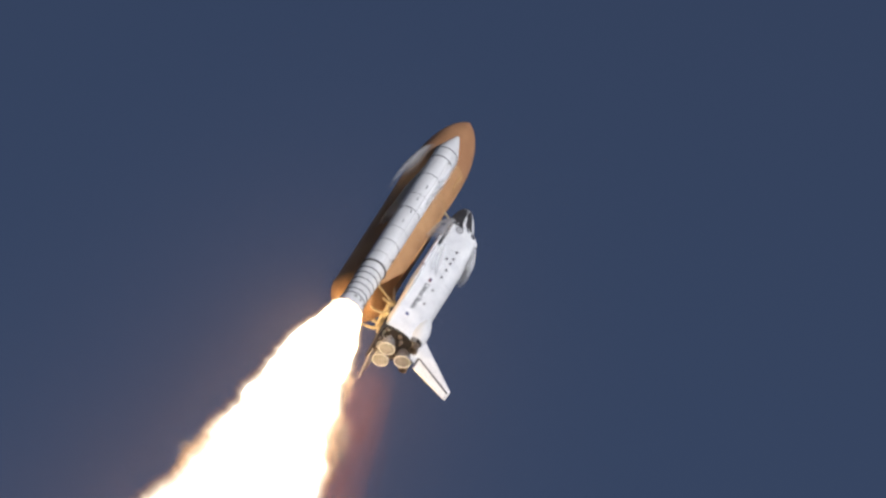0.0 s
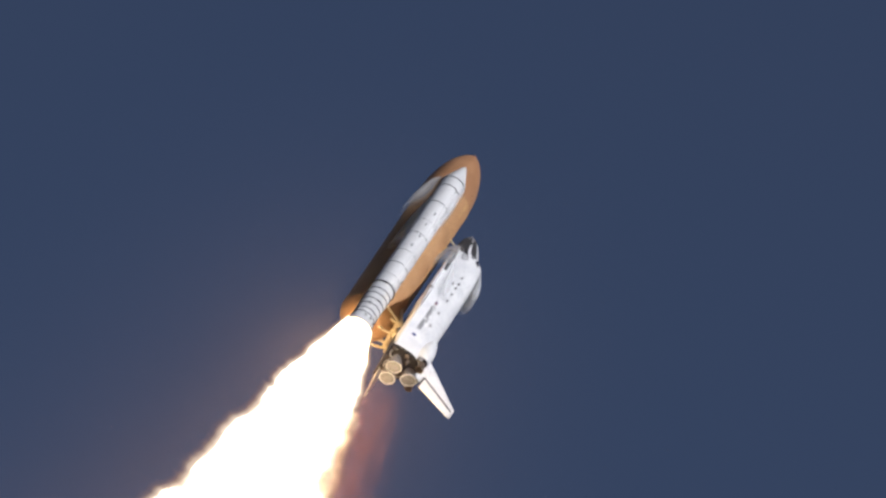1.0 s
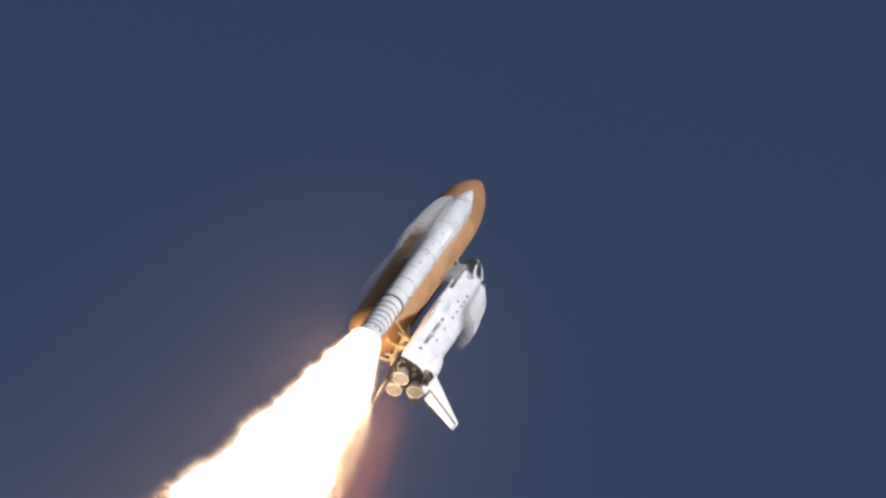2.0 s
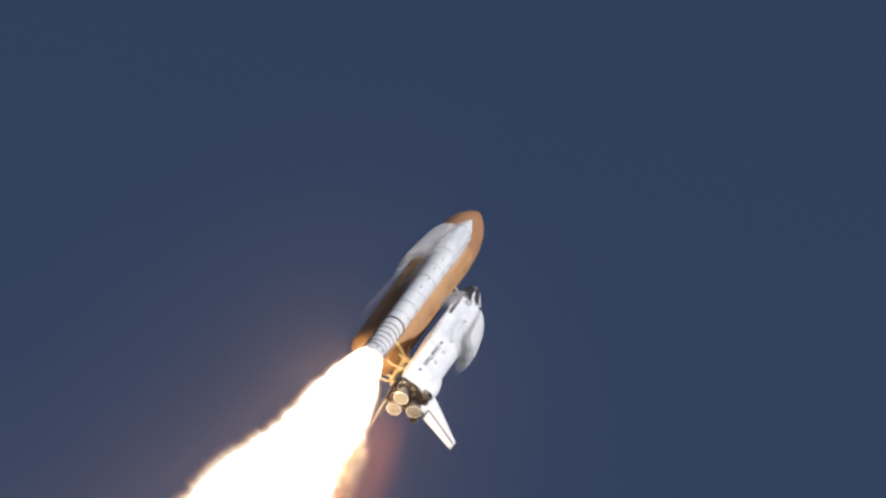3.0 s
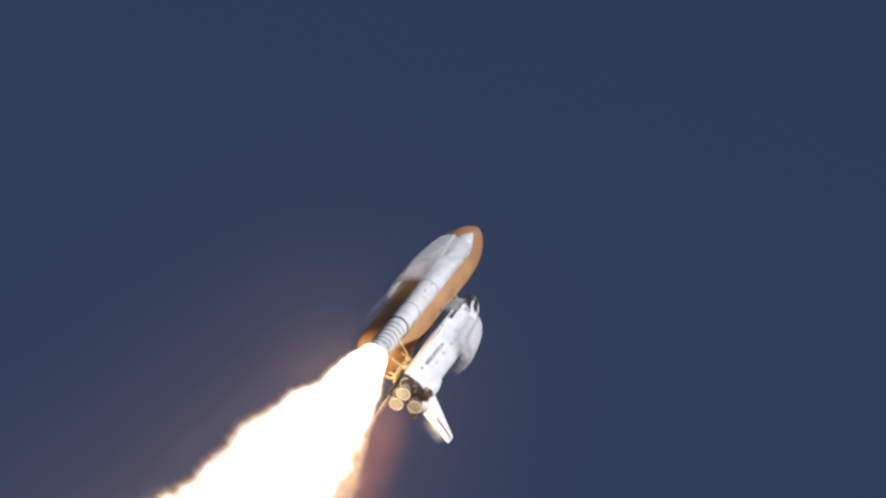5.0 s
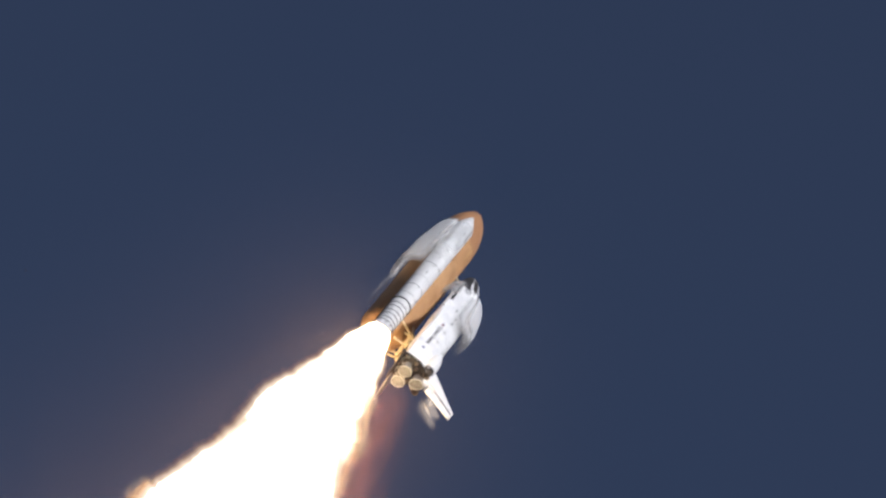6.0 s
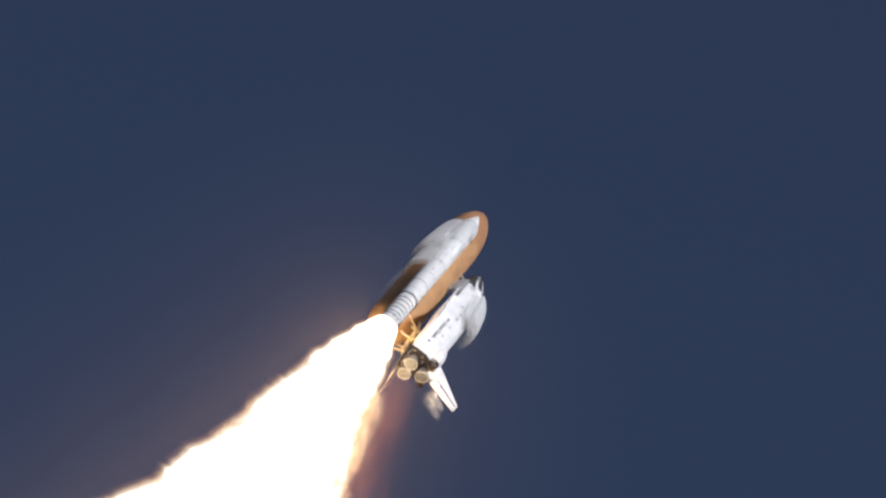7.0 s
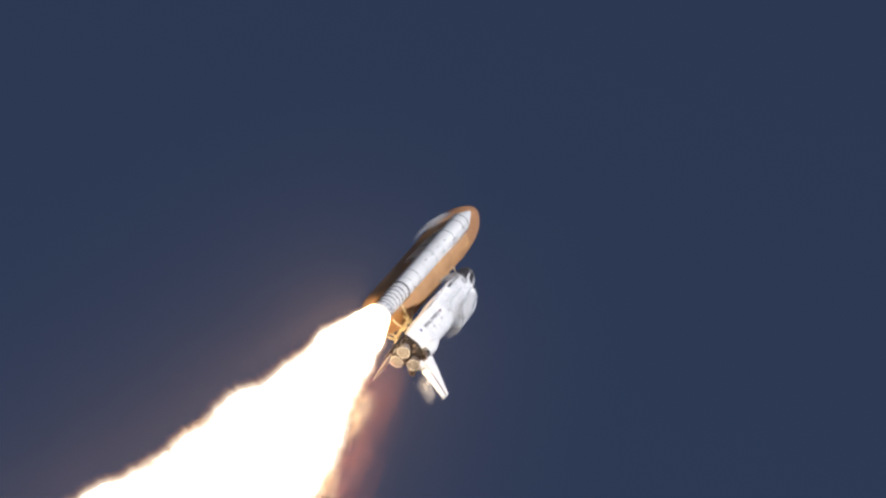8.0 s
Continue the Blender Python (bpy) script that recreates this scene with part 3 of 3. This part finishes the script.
def build_haze():
    """Thin reddish exhaust behind the three main engines."""
    root = thing("engine_exhaust", "thin reddish-brown haze trailing behind the orbiter's engines", "exhaust haze", kind="stuff")
    for q in range(7):
        rs, cs = [], []
        for i in range(60):
            d = 2.4 * i
            r = (1.3 + 0.34 * q) * (1 + 0.078 * d)
            row = []
            for j in range(33):
                a = 2 * math.pi * j / 32
                w = 1 + 0.16 * noise.noise(Vector((-d * 0.07, math.cos(a) * 1.2, math.sin(a) * 1.2 + q * 3)))
                row.append(Vector((-24.5 - d, math.cos(a) * r * w, 8.2 + 0.03 * d + math.sin(a) * r * w)))
            rs.append(row)
            cs.append([(1.15 - 0.18 * q) * min(1.0, max(0.0, (d - 1.5) / 14)) ** 1.3] * 33)
        cover_mesh("haze_layer", [rs], [cs], HAZE, root)
    return root


def build_lens_glow():
    """Added warm sheets in place of the lens glow round both flames, lit by them: they thin out away from the axis."""
    root = thing("exhaust_haze", "faint warm veil added round the booster flames for the lens glow", "exhaust haze", kind="stuff")
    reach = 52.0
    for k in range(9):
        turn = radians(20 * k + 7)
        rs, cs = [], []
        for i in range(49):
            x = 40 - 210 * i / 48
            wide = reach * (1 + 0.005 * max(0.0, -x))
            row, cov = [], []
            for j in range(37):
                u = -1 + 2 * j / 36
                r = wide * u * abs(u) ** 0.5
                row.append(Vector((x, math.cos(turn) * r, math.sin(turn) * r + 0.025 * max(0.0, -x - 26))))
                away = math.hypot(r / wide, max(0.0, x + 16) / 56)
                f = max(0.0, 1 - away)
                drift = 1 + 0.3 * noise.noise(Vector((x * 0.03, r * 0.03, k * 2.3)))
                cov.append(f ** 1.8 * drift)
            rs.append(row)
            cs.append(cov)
        cover_mesh("glow_sheet", [rs], [cs], GLOW_VEIL, root)
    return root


def bell(parent, phi, arc, x0, x1, r0, r1, centre=(0, 0), depth=4, thick=0.5, dense=1.0, seed=0, tail=0.3, sides=0.2, bow=0.6):
    """A sheath of vapour: part of a bell round x, nested sheets, thin at all its borders. Its origin lies on the axis."""
    rings, covers = [], []
    for q in range(depth):
        rs, cs = [], []
        for i in range(33):
            s = i / 32
            x = x0 + (x1 - x0) * s
            r = r0 + (r1 - r0) * math.sin(min(1, s * 1.2) * math.pi / 2) ** bow + thick * (q / max(1, depth - 1) - 0.5) * (0.2 + 0.8 * s)
            row, cov = [], []
            for j in range(41):
                u = j / 40
                a = radians(phi - arc / 2 + arc * u)
                w = 1 + 0.018 * noise.noise(Vector((x * 0.3, a * 2.2, seed * 3.7 + q * 0.4)))
                row.append(Vector((x, math.cos(a) * r * w, math.sin(a) * r * w)))
                rag = 0.12 * noise.noise(Vector((seed * 1.7, a * 3.0, 4.2)))
                cov.append(dense * fade(s, 0.10, max(0.05, tail + rag)) * fade(u, sides, sides))
            rs.append(row)
            cs.append(cov)
        rings.append(rs)
        covers.append(cs)
    ob = cover_mesh("vapour_sheet", rings, covers, VAPOUR, parent)
    return ob, centre, phi


def build_vapours():
    """White condensation that swells and shrinks round the noses: each sheet rises out of the skin and sinks back."""
    out = []

    def group(label, specs):
        root = thing("vapour_cloud", label, "vapour cloud", kind="stuff")
        sheets = []
        for k, (kw, sink, times) in enumerate(specs):
            ob, (cy, cz), phi = bell(root, seed=k + len(out) * 7, **kw)
            way = Vector((0, math.cos(radians(phi)), math.sin(radians(phi))))
            rows = []
            for t, p in times:
                o = Vector((0, cy, cz)) - way * sink * (1 - p)
                rows.append((t, pose(-0.6 * (1 - p) + 0.2 * math.sin(5 * t + k), o.y, o.z, 3 * math.sin(1.7 * t + k))))
            sheets.append((ob, rows))
        out.append((root, sheets))

    early = [(0, 0), (1.2, 0), (2.2, 1), (3, 1), (3.6, 0.9), (4.2, 0.95), (5.3, 1), (6.5, 1), (7, 0.95), (7.5, 0.55), (8, 0.1)]
    late = [(0, 0), (2.3, 0), (4.2, 0), (5.2, 1), (6, 1), (6.6, 0.95), (7, 0.5), (7.5, 0.05), (8, 0)]
    group("white condensation sheath round the tank and booster noses", [
        # along the tank's shaded side, all the time
        (dict(phi=-74, arc=88, x0=13.8, x1=3.5, r0=3.8, r1=4.85, centre=(2.6, 0), depth=3, dense=0.7, tail=0.5, sides=0.3), 1.6, [(0, 0.95), (1, 0.75), (1.4, 0.8), (2.4, 1), (4, 1), (5.5, 1), (7, 1), (8, 1)]),
        (dict(phi=-72, arc=112, x0=13.6, x1=-0.6, r0=3.7, r1=5.1, centre=(3.2, 0), thick=0.7, depth=3, dense=1.25, tail=0.34), 2.6, early),
        (dict(phi=-72, arc=114, x0=13.4, x1=-5.6, r0=3.8, r1=5.4, centre=(3.2, 0), thick=0.6, depth=3, dense=1.4, tail=0.16), 2.6, late),
        (dict(phi=-94, arc=84, x0=5.0, x1=-12.0, r0=4.25, r1=5.5, depth=3, dense=0.13), 2.0, [(0, 0), (1, 0), (2.2, 1), (4, 0.9), (5.5, 1), (6.5, 1), (7.2, 0.6), (8, 0.3)]),
        # close round the booster
        (dict(phi=-40, arc=200, x0=12.6, x1=2.4, r0=1.80, r1=2.10, centre=(6.363, 0), depth=3, thick=0.1, dense=0.85, tail=0.6, sides=0.16), 0.9, early),
        (dict(phi=-40, arc=200, x0=12.3, x1=-1.5, r0=1.80, r1=2.14, centre=(6.363, 0), depth=3, thick=0.1, dense=0.6, tail=0.6, sides=0.16), 0.9, late),
    ])
    dome = [(0, 0), (1, 0.1), (2.2, 1), (3, 1), (4.2, 0.9), (5.3, 1), (6.5, 1), (7.5, 0.95), (8, 0.85)]
    group("white condensation dome over the orbiter's cabin", [
        (dict(phi=90, arc=90, x0=4.8, x1=-2.6, r0=2.0, r1=4.1, centre=(0, 8.4), depth=2, thick=0.5, dense=1.5), 2.6, [(0, 0.85), (1, 0.95), (2.2, 1), (4, 1), (5.5, 1), (7, 1), (8, 1)]),
        (dict(phi=76, arc=116, x0=4.6, x1=-7.2, r0=2.1, r1=4.75, centre=(0, 8.4), thick=0.6, depth=2, dense=1.8, tail=0.3), 4.0, dome),
        (dict(phi=80, arc=100, x0=4.2, x1=-7.6, r0=2.1, r1=3.8, centre=(0, 8.4), thick=0.4, depth=2, dense=1.5, tail=0.35, sides=0.3), 3.2, dome),
        (dict(phi=48, arc=110, x0=3.6, x1=-8.0, r0=2.4, r1=4.3, centre=(0, 8.4), thick=0.5, depth=2, dense=1.3, tail=0.3, sides=0.38), 3.4, [(0, 0), (1.2, 0), (2.3, 0.4), (3.5, 0.55), (4.2, 0.6), (5.3, 1), (6.5, 1), (7.2, 0.9), (8, 0.7)]),
        (dict(phi=-50, arc=120, x0=6.4, x1=-1.5, r0=1.2, r1=2.9, centre=(0.6, 6.3), depth=3, dense=0.36), 1.2, [(0, 0.9), (1, 0.8), (2.4, 1), (4, 0.9), (5.5, 1), (6.5, 0.9), (8, 0.6)]),
    ])
    # wisps off the fin: thin sheets that slide out behind the rudder
    root = thing("vapour_cloud", "pale vapour wisps streaming off the tail fin", "vapour cloud", kind="stuff")
    sheets = []
    for k, (z0, z1, reach, dense, bow) in enumerate(((11.5, 16.5, 5.2, 0.9, 0.05), (14.0, 18.4, 6.5, 1.0, -0.04), (12.5, 18.0, 4.2, 0.7, 0.02))):
        rings, covers = [], []
        for q in range(3):
            rs, cs = [], []
            for i in range(17):
                s = i / 16
                row, cov = [], []
                for j in range(17):
                    u = j / 16
                    z = z0 + (z1 - z0) * u
                    lead, trail = -17.0 - 0.92 * (z - 11), -23.6 - 0.37 * (z - 12.6)
                    x = lead + (trail - lead) * s
                    row.append(Vector((x, bow * math.sin(3 * s) + 0.02 * (q - 1), z)))
                    cov.append(dense * fade(s, 0.25, 0.6) * fade(u, 0.35, 0.3))
                rs.append(row)
                cs.append(cov)
            rings.append(rs)
            covers.append(cs)
        ob = cover_mesh("vapour_wisp", rings, covers, WISP, root)
        rows = [(t, pose(-(2.6 + 0.8 * k) * p - 0.3 * p * math.sin(4 * t + k), 0, -0.6 * p, 0, 2 * p * (k - 1), (k - 1) * 5 * p)) for t, p in ((0, 0), (2, 0), (3.8, 0.05), (5.4, 0.75), (6, 0.95), (6.6, 1.05), (7.2, 0.95), (8, 0.8))]
        sheets.append((ob, rows))
    out.append((root, sheets))
    return out


tank = build_tank()
booster = build_booster()
booster_far = copy_thing(booster, Matrix())
orbiter = build_orbiter()
plumes = [build_plume(6.363), build_plume(-6.363)]
smoke, puffs = build_smoke()
haze = build_haze()
glow_root = build_lens_glow()
vapours = build_vapours()

# ---------------------------------------------------------------- ground
bm = bmesh.new()
bmesh.ops.create_grid(bm, x_segments=8, y_segments=8, size=4900)
ground = part("ground", bm, surface("ground_scrub", (0.05, 0.06, 0.03), (0.12, 0.11, 0.07), 0.02, 0.6, 0.9), smooth=0)
tagged(ground, "flat scrubland far below the climbing rocket", "ground", kind="structure")


def motions():
    def carried(ob, m):
        walk(ob, [(r[0], pose(*r[1:]) @ m) for r in FLIGHT])
    carried(tank, Matrix())
    carried(booster, pose(0, 6.363, 0))
    carried(booster_far, pose(0, -6.363, 0))
    carried(orbiter, pose(0, 0, 8.55))
    # the two flames spread apart as the air thins
    for p, spin, spread in zip(plumes, (34, -28), (0.05, 0.13)):
        walk(p, [(r[0], pose(*r[1:]) @ pose(*p["offset"], 0, 1.7 - spread * r[0], 0) @ pose(0, 0, 0, spin * r[0])) for r in FLIGHT])
    carried(smoke, Matrix())
    for ob, rows in puffs:
        walk(ob, rows)
    carried(haze, Matrix())
    carried(glow_root, Matrix())
    for cloud_root, sheets in vapours:
        carried(cloud_root, Matrix())
        for ob, rows in sheets:
            walk(ob, rows)


motions()
